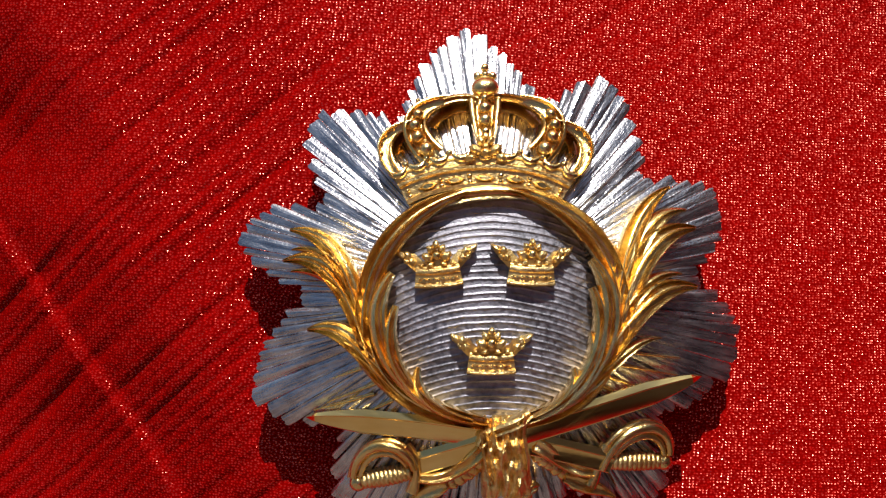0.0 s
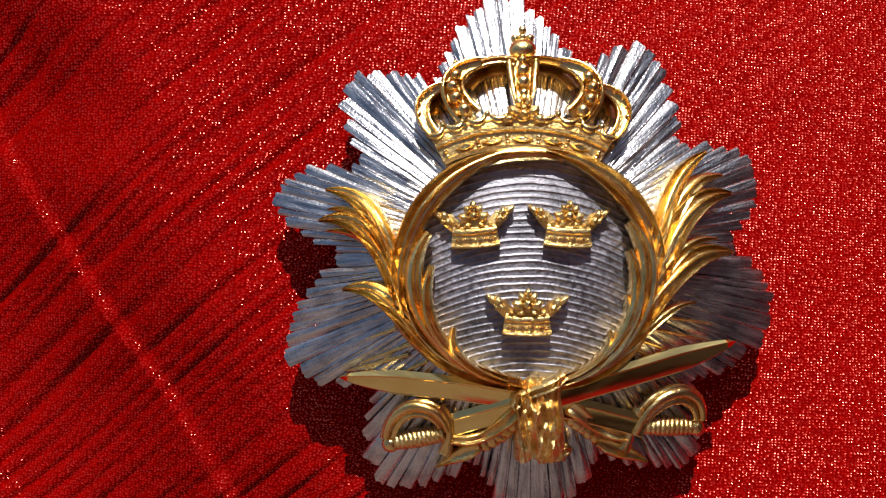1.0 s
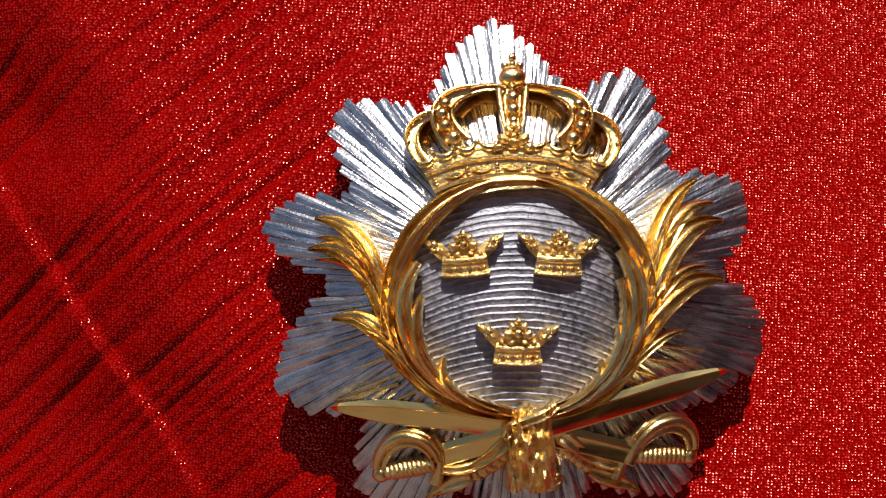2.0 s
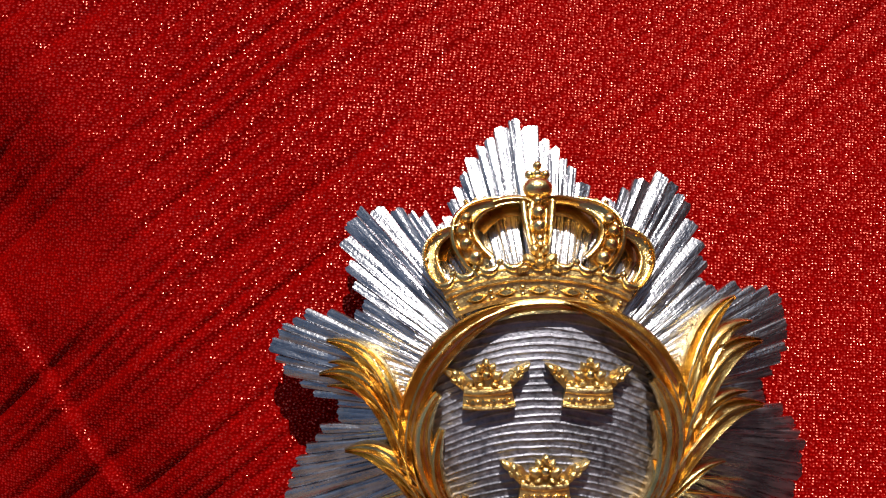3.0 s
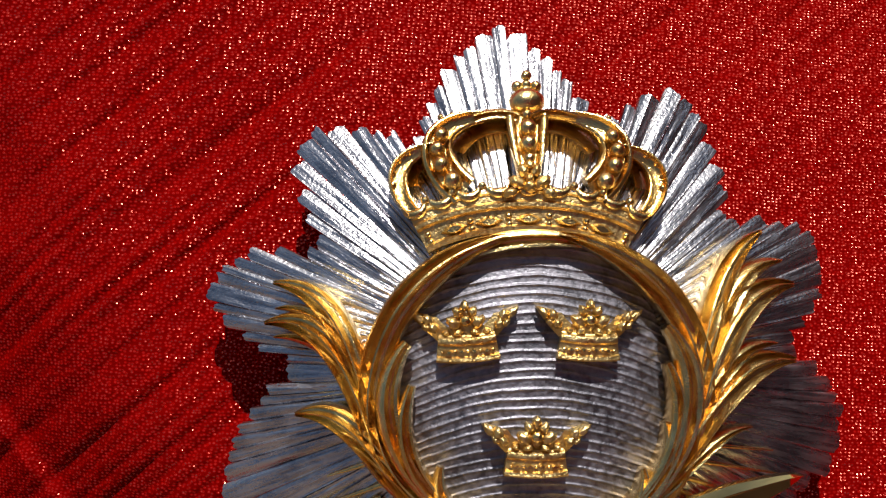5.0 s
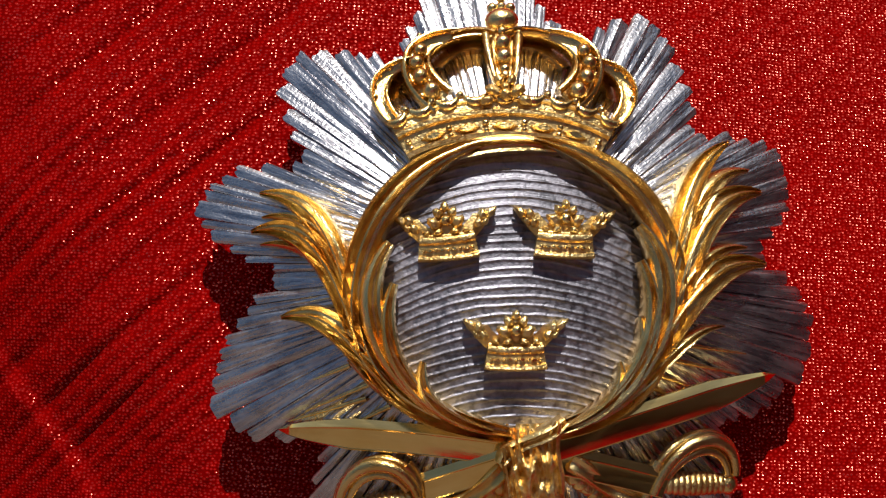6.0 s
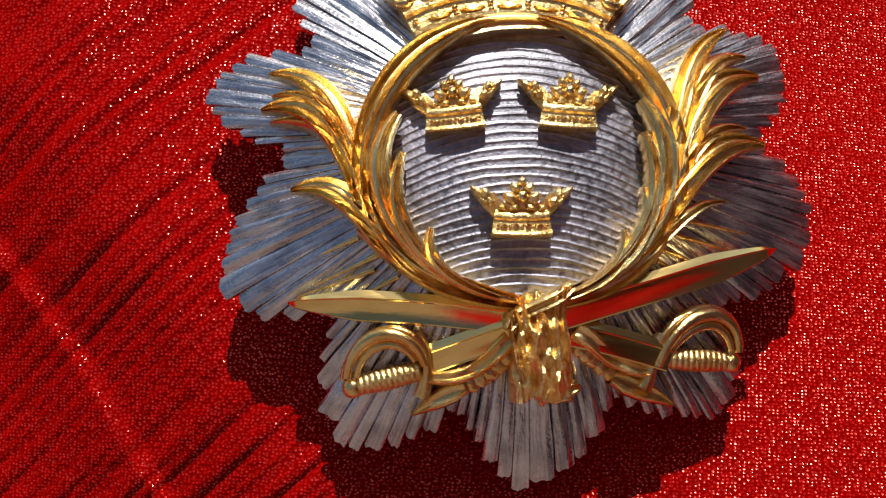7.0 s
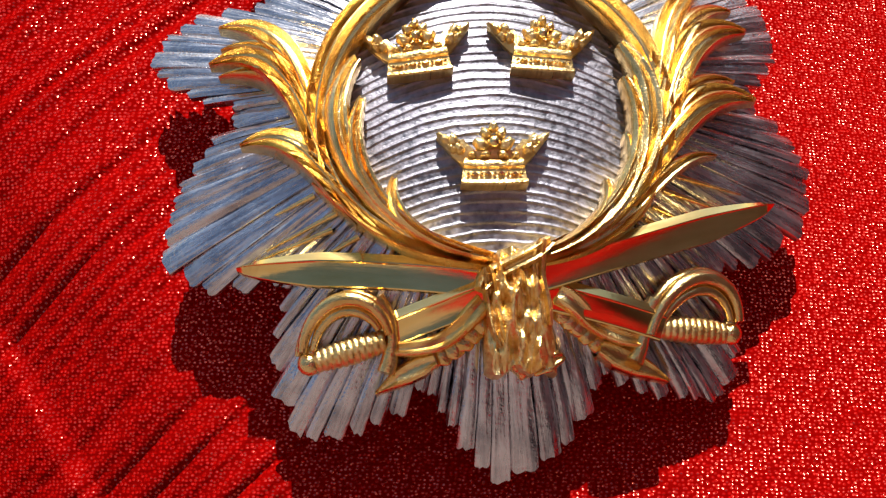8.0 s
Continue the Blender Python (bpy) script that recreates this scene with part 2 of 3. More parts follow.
m, tree, nodes, bsdf = material("grey_brown_plaster")
geo = node(tree, "ShaderNodeNewGeometry")
stain = node(tree, "ShaderNodeTexNoise", {"Scale": 9.0, "Detail": 5.0})
tree.links.new(geo.outputs["Position"], stain.inputs["Vector"])
tree.links.new(ramp(tree, stain.outputs["Fac"], [(0.3, (0.10, 0.072, 0.062)), (0.7, (0.145, 0.105, 0.09))]), bsdf.inputs["Base Color"])
bsdf.inputs["Roughness"].default_value = 0.8
PLASTER = m
m, tree, nodes, bsdf = material("dark_wood")
geo = node(tree, "ShaderNodeNewGeometry")
grain_mp = node(tree, "ShaderNodeMapping", {"Scale": (20.0, 20.0, 1.5)})
tree.links.new(geo.outputs["Position"], grain_mp.inputs["Vector"])
stain = node(tree, "ShaderNodeTexNoise", {"Scale": 2.0, "Detail": 5.0})
tree.links.new(grain_mp.outputs["Vector"], stain.inputs["Vector"])
tree.links.new(ramp(tree, stain.outputs["Fac"], [(0.3, (0.12, 0.10, 0.10)), (0.7, (0.20, 0.17, 0.165))]), bsdf.inputs["Base Color"])
bsdf.inputs["Roughness"].default_value = 0.7
DARK_WOOD = m
# unseen walls, added so that the gilt and silver reflect warm and dark tones
for name, lo, hi, mat, what in (("added_wall_south", (-2200, -900, -42), (2200, -760, 2400), PLASTER, "added unseen grey-brown plastered wall, reflected in the metal"),
                                ("added_wall_east", (620, -758, -42), (760, 620, 2400), DARK_WOOD, "added unseen weathered wooden wall, reflected in the metal")):
    bm = bmesh.new()
    bmesh.ops.create_cube(bm, size=1.0, matrix=Matrix.Translation([(a + b) / 2 for a, b in zip(lo, hi)]) @ Matrix.Diagonal([b - a for a, b in zip(lo, hi)] + [1]))
    tagged(part(name, bm, mat), what, "wall", kind="structure")



def make_added_drape():
    """An added, unseen red cloth that reddens the gilt's reflections: soft folds along the upper south wall and across
    its corner, its hem falling towards the corner.
    """
    bm = bmesh.new()
    n, m = 80, 12
    grid, back = [], []
    for j in range(m + 1):
        rows = [], []
        for i in range(n + 1):
            t = i / n
            x, y = (-300 + 1000 * t, -728) if t < 0.5 else (200 + 780 * (t - 0.5), -728 + 1120 * (t - 0.5))
            z = (1500 - 850 * max(0.0, t - 0.3) / 0.7) * (1 - j / m) + 2350 * j / m
            wave = 14 * math.sin(38 * t + 0.8 * math.sin(z / 300.0))
            rows[0].append(bm.verts.new((x - 0.5 * wave, y + wave, z)))
            rows[1].append(bm.verts.new((x - 0.5 * wave + 2, y + wave - 4, z)))
        grid.append(rows[0])
        back.append(rows[1])
    for rows in (grid, back):
        for a, b in zip(rows, rows[1:]):
            for i in range(n):
                bm.faces.new((a[i], a[i + 1], b[i + 1], b[i]))
    rim = lambda g: g[0] + [r[-1] for r in g[1:]] + list(reversed(g[-1][:-1])) + [r[0] for r in reversed(g[1:-1])]
    front_rim, back_rim = rim(grid), rim(back)
    for k in range(len(front_rim)):
        q = (k + 1) % len(front_rim)
        bm.faces.new((front_rim[k], front_rim[q], back_rim[q], back_rim[k]))
    return bm


# out of view; added only to be mirrored in the blades
tagged(part("drape", make_added_drape(), SATIN), "added unseen red satin cloth, for red reflections in the gilt", "drape", kind="structure")

# ---- breast star ----
star = tagged(new("breast_star"), "silver breast star with gilt crown and swords on red satin", "medal")


def make_flute(a0, a1, end, rng, belly):
    """One hammered flute of a ray between two bearings, cut off at its end."""
    bm = bmesh.new()
    uv = bm.loops.layers.uv.verify()
    lean = rng.choice((-1, 1, 1)) * rng.uniform(0.2, 0.5)
    amp = rng.uniform(0.12, 0.4) * (1 + 0.25 * belly)
    skew = rng.uniform(-0.5, 0.5)
    steps = (0.0, 0.04, 0.09, 0.2, 0.34, 0.5, 0.66, 0.8, 0.91, 1.0)
    nr, nu = 18, len(steps) - 1
    top, low = [], []
    for i in range(nr + 1):
        v = i / nr
        rt, rl = [], []
        for j in range(nu + 1):
            u = steps[j] if lean > 0 else 1 - steps[nu - j]
            edge = 0.5 * abs(2 * u - 1) ** 6 + skew * (u - 0.5) + 0.45 * noise.noise((a0 * 9.0, u * 4.5, 0.3))
            r = 11.0 + (end - edge - 11.0) * v
            a = radians(a0 + (a1 - a0) * (0.012 + 0.976 * u))
            x, y = CX + r * math.cos(a), CY + r * math.sin(a)
            grow = min(1.0, max(0.0, (r - 11) / 14))
            rim = max(0.0, 1 - abs((u if lean > 0 else 1 - u) - 0.05) / 0.06)
            h = amp * ((0.55 + 0.6 * belly) * (1 - abs(2 * u - 1) ** 2.5) - lean * (2 * u - 1)) * (0.35 + 0.65 * grow) + 0.13 * rim
            h -= (0.16 + 0.85 * belly) * (max(0.0, v - 0.84) / 0.16) ** 2
            h += 0.16 * noise.noise((a * 50, r * 0.10, 3.1)) + 0.07 * noise.noise((a * 230, r * 0.16, 8.1)) + 0.22 * belly * noise.noise((a * 60, r * 0.3, 5.7))
            z = plate_z(x, y)
            rt.append((bm.verts.new((x, y, z + h)), (a * 33.0, r)))
            rl.append((bm.verts.new((x, y, z - 1.3)), (a * 33.0, r)))
        top.append(rt)
        low.append(rl)

    def quad(*q):
        face = bm.faces.new([c[0] for c in q])
        for loop, c in zip(face.loops, q):
            loop[uv].uv = c[1]
    for i in range(nr):
        for j in range(nu):
            quad(top[i][j], top[i][j + 1], top[i + 1][j + 1], top[i + 1][j])
            quad(low[i][j], low[i + 1][j], low[i + 1][j + 1], low[i][j + 1])
        quad(top[i][0], top[i + 1][0], low[i + 1][0], low[i][0])
        quad(top[i][nu], low[i][nu], low[i + 1][nu], top[i + 1][nu])
    for j in range(nu):
        quad(top[nr][j], top[nr][j + 1], low[nr][j + 1], low[nr][j])
        quad(top[0][j], low[0][j], low[0][j + 1], top[0][j + 1])
    return bm


def make_ray(angle, tip, before, after, lo, hi, valley_lo, valley_hi, count, rng, belly):
    """One ray of the star between the bearings lo and hi: a backing plate, and flutes that end in steps."""
    bm = bmesh.new()
    polar = lambda a, r: (CX + r * math.cos(radians(a)), CY + r * math.sin(radians(a)))
    slab(bm, [polar(lo + 0.5, 12), polar(lo + 0.5, valley_lo - 3), polar(angle, min(valley_lo, valley_hi)), polar(hi - 0.5, valley_hi - 3), polar(hi - 0.5, 12)], plate_z, -1.5, 2.2, 0.02)
    ray = part("star_ray", bm, SILVER, star)
    cuts = [0.0]
    for _ in range(count):
        cuts.append(cuts[-1] + rng.choice((0.7, 0.9, 1.0, 1.3)) * rng.uniform(0.85, 1.15))
    cuts = [lo + (hi - lo) * c / cuts[-1] for c in cuts]
    for a0, a1 in zip(cuts, cuts[1:]):
        mid = (a0 + a1) / 2
        s = (mid - angle) / ((hi - angle) if mid > angle else (angle - lo))
        valley, power = (valley_hi, after) if mid > angle else (valley_lo, before)
        end = tip - (tip - valley) * abs(s) ** power + rng.uniform(-0.45, 0.45)
        part("flute", make_flute(a0, a1, end, rng, belly), SILVER, ray, sharp=32)


# bearing of the ray, reach of its tip, blunt (high) or pointed (low) before and after the tip, bearing and reach of the valley after it
RAYS = [
    (93.0, 45.2, 1.05, 1.45, 117.0, 31.0), (134.0, 41.6, 1.5, 1.4, 151.0, 29.5), (166.0, 42.2, 1.9, 1.7, 179.0, 29.0), (203.5, 42.4, 1.35, 1.8, 220.0, 31.0),
    (238.0, 44.4, 1.4, 1.6, 256.5, 33.6), (270.5, 43.6, 1.3, 2.0, 291.5, 34.5), (308.5, 44.4, 1.15, 2.6, 323.5, 33.5), (346.0, 43.4, 1.6, 2.5, 364.5, 33.0),
    (381.0, 42.4, 2.2, 1.8, 396.0, 31.2), (420.0, 42.0, 1.2, 1.4, 433.0, 31.6),
]
BELLY = (0, 0, 0.1, 0.4, 1, 1, 1, 0.5, 0.2, 0)   # how rounded the flutes of each ray are
ray_rng = random.Random(7)
for k, (angle, tip, before, after, hi, v_hi) in enumerate(RAYS):
    lo, v_lo = RAYS[k - 1][4], RAYS[k - 1][5]
    lo -= 360 if k == 0 else 0
    make_ray(angle, tip, before, after, lo, hi, v_lo, v_hi, 16 if k == 0 else ray_rng.choice((11, 12, 13)), ray_rng, BELLY[k])

# ---- medallion ----
MX, MY, MA, MB = 1.1, 9.9, 17.0, 17.8


def medallion_z(x, y):
    s = ((x - MX) / MA) ** 2 + ((y - MY) / MB) ** 2
    return plate_z(MX, MY) - 0.02 * (x - MX) + 0.2 + 2.5 * (1 - min(s, 1.0))


def make_medallion():
    """A bulging oval field with raised arched lines."""
    bm = bmesh.new()
    uv = bm.loops.layers.uv.verify()
    nrow, ncol = 400, 60
    grid = []
    for j in range(nrow + 1):
        level = MB * (2 * j / nrow - 1) * 0.999
        lo, hi = 0.0, MA
        for _ in range(24):
            half = (lo + hi) / 2
            inside = (half / MA) ** 2 + ((level - half * half / 62.0) / MB) ** 2 < 1
            lo, hi = (half, hi) if inside else (lo, half)
        row = []
        for i in range(ncol + 1):
            x = half * (2 * i / ncol - 1)
            y = level - x * x / 62.0
            wob = 0.22 * noise.noise((x * 0.16, level * 0.5, 1.7)) + 0.10 * noise.noise((x * 0.8, level * 0.8, 5.0))
            phase = level / 1.13 + wob
            crest = abs(math.cos(math.pi * phase)) ** 8.0
            h = 0.19 * crest * (0.85 + 0.5 * noise.noise((x * 0.6, round(phase) * 3.3, 9.0)))
            row.append((bm.verts.new((MX + x, MY + y, medallion_z(MX + x, MY + y) + h)), (x, y)))
        grid.append(row)
    for a, b in zip(grid, grid[1:]):
        for i in range(ncol):
            q = (a[i], a[i + 1], b[i + 1], b[i])
            face = bm.faces.new([c[0] for c in q])
            for loop, c in zip(face.loops, q):
                loop[uv].uv = c[1]
    rim = [r[0][0] for r in grid] + [r[-1][0] for r in reversed(grid)]
    low = [bm.verts.new((v.co.x, v.co.y, v.co.z - 2.0)) for v in rim]
    for j in range(len(rim)):
        k = (j + 1) % len(rim)
        bm.faces.new((rim[j], rim[k], low[k], low[j]))
    return bm


part("medallion", make_medallion(), SILVER_LINED, star, "oval silver field with raised arched lines", sharp=60)


# ---- three small crowns on the medallion ----
def make_small_crown(cx, by, turn):
    c, s = math.cos(radians(turn)), math.sin(radians(turn))
    w = lambda x, y: (cx + c * x - s * 1.2 * y, by + s * x + c * 1.2 * y)
    body = bmesh.new()
    lips = [(-1, -0.2), (-0.96, 0.9), (-0.84, 1.15), (-0.62, 1.05), (-0.5, 0.4), (0.22, 0.45), (0.36, 1.0), (0.56, 1.15), (0.78, 0.95), (0.88, 0.5), (1, 0.35)]
    band = [w(-3.55, 1.62), w(-1.5, 1.35), w(1.5, 1.35), w(3.55, 1.62)]
    sweep(body, band, 3.3, [(u, h * 0.7) for u, h in lips], lambda t: 1.25 + 0.35 * math.sin(math.pi * t), 2.2, n=18, ground=medallion_z)
    crown = part("small_crown", body, GOLD_MATTE, star, "small gilt open crown")
    flare = bmesh.new()
    wall = [(-3.4, 2.3), (3.4, 2.3), (4.5, 3.2), (6.4, 5.2), (5.7, 5.3), (4.9, 4.8), (4.3, 4.9), (3.7, 4.2), (2.7, 3.5), (1.9, 3.7), (1.2, 4.8), (0, 5.3)]
    slab(flare, [w(*q) for q in wall + [(-x, y) for x, y in reversed(wall[2:-1])]], medallion_z, 1.5, 1.0, 0.22)
    part("crown_wall", flare, GOLD_MATTE, crown)

    def lobe(name, x, y, along, across, lean, up, mat=GOLD_MATTE):
        """A rounded, slightly dented lobe of a crown's leafwork, drawn out at its far end."""
        bm = bmesh.new()
        px, py = w(x, y)
        bmesh.ops.create_icosphere(bm, subdivisions=3, radius=1.0)
        for v in bm.verts:
            k = 1 + 0.38 * noise.noise(v.co * 2.3 + Vector((x, y, cx)))
            v.co = Vector((v.co.x * along, v.co.y * across * (1 - 0.35 * v.co.x), v.co.z * 0.8)) * k
        bm.transform(Matrix.Translation((px, py, medallion_z(px, py) + up - 0.7)) @ Matrix.Rotation(radians(lean + turn), 4, "Z"))
        part(name, bm, mat, crown, sharp=85)
    for side in (-1, 1):
        out = 0 if side > 0 else 180
        lobe("crown_point", side * 5.55, 4.75, 1.05, 0.5, out + side * 40, 2.2)
        lobe("half_fleuron", side * 4.5, 4.55, 0.75, 0.55, out + side * 75, 2.6)
        lobe("half_fleuron", side * 3.95, 3.75, 0.7, 0.5, out + side * 60, 2.5)
        lobe("half_fleuron", side * 4.75, 3.8, 0.6, 0.42, out + side * 35, 2.35)
        lobe("fleuron_side", side * 1.5, 4.1, 0.95, 0.7, out + side * 30, 2.6)
        lobe("fleuron_side", side * 0.9, 5.1, 0.7, 0.56, out + side * 55, 2.6)
        lobe("fleuron_curl", side * 1.05, 3.05, 0.62, 0.4, out - side * 20, 2.5)
        lobe("fleuron_curl", side * 2.45, 3.1, 0.5, 0.36, out + side * 10, 2.2)
    lobe("fleuron", 0, 5.7, 0.66, 0.52, 90, 2.7)
    bm = bmesh.new()
    px, py = w(0, 4.2)
    ball(bm, px, py, medallion_z(px, py) + 2.4, 0.72, 0.9)
    part("fleuron_boss", bm, GOLD, crown)
    bm = bmesh.new()
    for i in range(4):
        px, py = w(-2.25 + 1.5 * i, 1.25 - 0.03 * abs(i - 1.5))
        c2, s2 = c * 0.6, s * 0.6
        slab(bm, [(px - c2, py - s2), (px + s2 * 0.6, py - c2 * 0.6), (px + c2, py + s2), (px - s2 * 0.6, py + c2 * 0.6)], medallion_z, 2.35, 0.2, 0.45)
    for i in range(5):
        px, py = w(-3.0 + 1.5 * i, 1.25)
        ball(bm, px, py, medallion_z(px, py) + 2.05, 0.24, 1.0, 1)
    part("jewelled_strip", bm, GOLD, crown)


make_small_crown(-7.0, 13.0, 4.0)
make_small_crown(7.2, 13.1, -2.5)
make_small_crown(0.9, -0.5, -0.5)

# ---- wreath ----
RIBBED = [(-1, -0.3), (-0.92, 0.4), (-0.8, 0.72), (-0.64, 0.5), (-0.42, 0.08), (-0.2, 0.1), (-0.06, 0.6), (0.08, 1.0), (0.2, 0.95), (0.36, 0.4), (0.56, 0.08), (0.7, 0.3), (0.84, 0.85), (0.94, 0.6), (1, -0.3)]
PLAIN = [(-1, -0.1), (-0.78, 0.75), (-0.5, 0.7), (-0.22, 0.15), (-0.05, 0.2), (0.25, 1.0), (0.6, 0.85), (0.85, 0.4), (1, -0.1)]


def leaf(ps, width, lift, profile, height=1.1, blunt=0.15, root=0.55):
    bm = bmesh.new()
    shape = lambda t: width * (root + (1 - root) * math.sin(min(1.0, t / 0.6) * math.pi / 2)) * (1 - max(0.0, (t - 0.6) / 0.4) ** 2 * (1 - blunt))
    sweep(bm, ps, shape, profile, lambda t: lift + 0.3 + 1.2 * math.sin(math.pi * min(1, t * 1.0) * 0.75), lambda t: (2.4 + lift) * (1 - 0.7 * t ** 3), n=30, height=lambda t: height * (1 - 0.5 * t ** 3))
    return bm


wreath = None
LEAVES = [
    # left branch: root, two handles, tip, width, lift, ribbed
    ((0.5, -8.2), (-8, -6.6), (-16.7, -3.7), (-18.2, 7), 3.8, 1.0, 1), ((-17.9, 1), (-21.0, 12), (-15.7, 25.2), (-1.5, 28.2), 4.0, 1.3, 1),
    ((-9, -5.2), (-15.6, 0), (-19.2, 9), (-14.2, 15.4), 3.0, 2.3, 2), ((-5, -6.8), (-12, -4), (-16.6, 3), (-13.7, 10.4), 2.4, 2.4, 2), ((-2, -7.8), (-7.5, -6.4), (-11.6, -3.6), (-10.3, 0.9), 2.0, 2.2, 2),
    ((-18.6, 5), (-20, 13), (-22.2, 22.4), (-31.0, 22.6), 3.4, 1.2, 1), ((-17.8, 2), (-20.3, 10.5), (-23.2, 19.8), (-32.0, 17.6), 3.6, 1.5, 1),
    ((-18.4, 6), (-20.6, 11.5), (-23.8, 16.8), (-30.8, 15.9), 1.9, 1.1, 0), ((-19.2, 8), (-20.6, 14), (-24.0, 20.4), (-30.6, 19.4), 1.8, 1.3, 0),
    ((-14, -3.5), (-18.3, 1.6), (-20.6, 8.6), (-28.0, 6.6), 3.6, 1.4, 1), ((-15.4, -1.0), (-18.0, 2.6), (-19.8, 5.4), (-23.8, 5.0), 1.5, 1.2, 0), ((-11, -5.4), (-14.5, -2.6), (-17.4, 2.2), (-22.4, 4.3), 1.7, 1.2, 0),
    ((-8.5, -6.5), (-13, -5.2), (-16, -1.6), (-19.6, 1.2), 1.6, 1.1, 0),
    ((-13.2, 22.2), (-8.2, 27.6), (2, 29.7), (10.0, 26.4), 2.9, 0.5, 0),
    # right branch
    ((3.6, -8.4), (11, -7), (19.2, -3.7), (20.8, 7), 3.8, 1.0, 1), ((20.2, 1), (24.2, 12), (18.8, 25.6), (3.8, 28.4), 4.0, 1.3, 1),
    ((12, -5.2), (18.4, 0), (22.6, 10.5), (16.7, 17.3), 3.3, 2.3, 2), ((8.5, -6.6), (15.4, -3.4), (20.4, 5), (16.7, 12.9), 2.5, 2.4, 2), ((7.5, -7.0), (13.4, -5.0), (18.2, 0.2), (16.5, 6.0), 2.1, 2.3, 2), ((5, -8.0), (10.4, -6.8), (14.8, -3.6), (13.7, 0.5), 1.9, 2.1, 2),
    ((20.8, 6), (21, 14), (22.6, 25), (30.8, 29.2), 3.4, 1.2, 1), ((20.6, 4), (22, 13), (24.6, 25.4), (33.4, 25.4), 3.2, 1.2, 0), ((20.8, 4), (22.4, 13), (25.8, 22.5), (34.9, 22.4), 4.4, 1.6, 1),
    ((16.5, -1.8), (21, 4.5), (25, 14.2), (34.9, 12.8), 4.4, 1.4, 1), ((18.5, 1.0), (21.5, 7.5), (24.4, 15.6), (32.2, 15.0), 2.4, 1.1, 0), ((14, -4.6), (19, -1.8), (22, 4.8), (28.4, 4.8), 1.8, 1.2, 0),
]
for p0, p1, p2, p3, width, lift, ribbed in LEAVES:
    bm = leaf((p0, p1, p2, p3), width, lift, RIBBED if ribbed == 1 else PLAIN, 1.7 if ribbed == 1 else 1.5, blunt=0.45 if ribbed == 2 else 0.15)
    if wreath is None:
        wreath = part("wreath", bm, GOLD, star, "gilt wreath of long ribbed leaves", sharp=50)
    else:
        part("leaf", bm, GOLD, wreath, sharp=50)
for cx, cy, a, b in ((-17.5, -3.6, 196, 10.5), (-16.5, -1.6, 202, 9.5), (-14.5, -4.6, 205, 7.0), (-19.5, 0.5, 200, 5.0), (21.5, 0.6, -12, 12.0), (22.5, 2.6, -8, 10.0), (20, -1.4, -20, 8.0), (19, -2.9, -24, 6.0)):
    bm = bmesh.new()
    d = (math.cos(radians(a)) * b, math.sin(radians(a)) * b)
    tube(bm, lambda t: (cx + d[0] * t, cy + d[1] * t), lambda t: 0.36 * (1 - 0.7 * t), 0.55, n=8)
    part("stalk", bm, GOLD, wreath)

# ---- crown ----
RX = 0.4


def crown_z(x, y):
    return 15.0 - 7.4 * ((y - 28.0) / 20.0) ** 2 + 1.9 * (1 - ((x - RX) / 17.0) ** 2) - 0.02 * x


ARC = ((-12.9, 28.4), (-6.0, 32.1), (6.8, 32.3), (13.4, 28.3))
bm = bmesh.new()
BAND = [(-1, 0.0), (-0.95, 0.9), (-0.72, 1.0), (-0.6, 0.25), (-0.2, 0.2), (0.08, 0.2), (0.2, 0.8), (0.38, 0.8), (0.5, 0.15), (0.8, 0.05), (0.9, 0.4), (1, 0.2)]
sweep(bm, ARC, 5.3, BAND, 0.4, 4.5, n=40, height=1.0, ground=crown_z)
crown = part("crown", bm, GOLD_MATTE, star, "large gilt royal crown with pearled arches", sharp=50)


def on_band(t, across):
    x, y = bezier(ARC, t)
    (x0, y0), (x1, y1) = bezier(ARC, max(0, t - 0.01)), bezier(ARC, min(1, t + 0.01))
    L = math.hypot(x1 - x0, y1 - y0)
    return x - (y1 - y0) / L * across, y + (x1 - x0) / L * across, math.degrees(math.atan2(y1 - y0, x1 - x0))


for t in (0.17, 0.33, 0.5, 0.67, 0.83):
    x, y, a = on_band(t, -1.05)
    c, s = math.cos(radians(a)), math.sin(radians(a))
    bm = bmesh.new()
    slab(bm, [(x + c * u - s * v, y + s * u + c * v) for u, v in ((-1.7, 0), (-0.8, 0.5), (0, 0.7), (0.8, 0.5), (1.7, 0), (0.8, -0.5), (0, -0.7), (-0.8, -0.5))], crown_z, 1.25, 0.2, 0.45)
    part("lozenge", bm, GOLD, crown)
for t in (0.04, 0.25, 0.415, 0.585, 0.75, 0.96):
    for v in (-0.55, -1.55):
        x, y, a = on_band(t, v)
        part("pearl", ball(bmesh.new(), x, y, crown_z(x, y) + 0.75, 0.42), GOLD, crown)
for i in range(9):
    t = 0.03 + 0.94 * i / 8
    x, y, a = on_band(t, 3.1)
    bm = bmesh.new()
    f = lambda u, x=x, y=y, a=a: (x + 1.35 * math.cos(radians(a + 195 + 150 * u)), y + 1.2 * math.sin(radians(a + 195 + 150 * u)) + 0.4)
    tube(bm, f, lambda u: 0.3 + 0.34 * math.sin(math.pi * u), 0.9, n=12, ground=crown_z)
    part("scallop", bm, GOLD, crown)
for i in range(8):
    x, y, a = on_band(0.089 + 0.822 * i / 7, 3.4)
    part("pearl", ball(bmesh.new(), x, y, crown_z(x, y) + 0.9, 0.55), GOLD, crown)

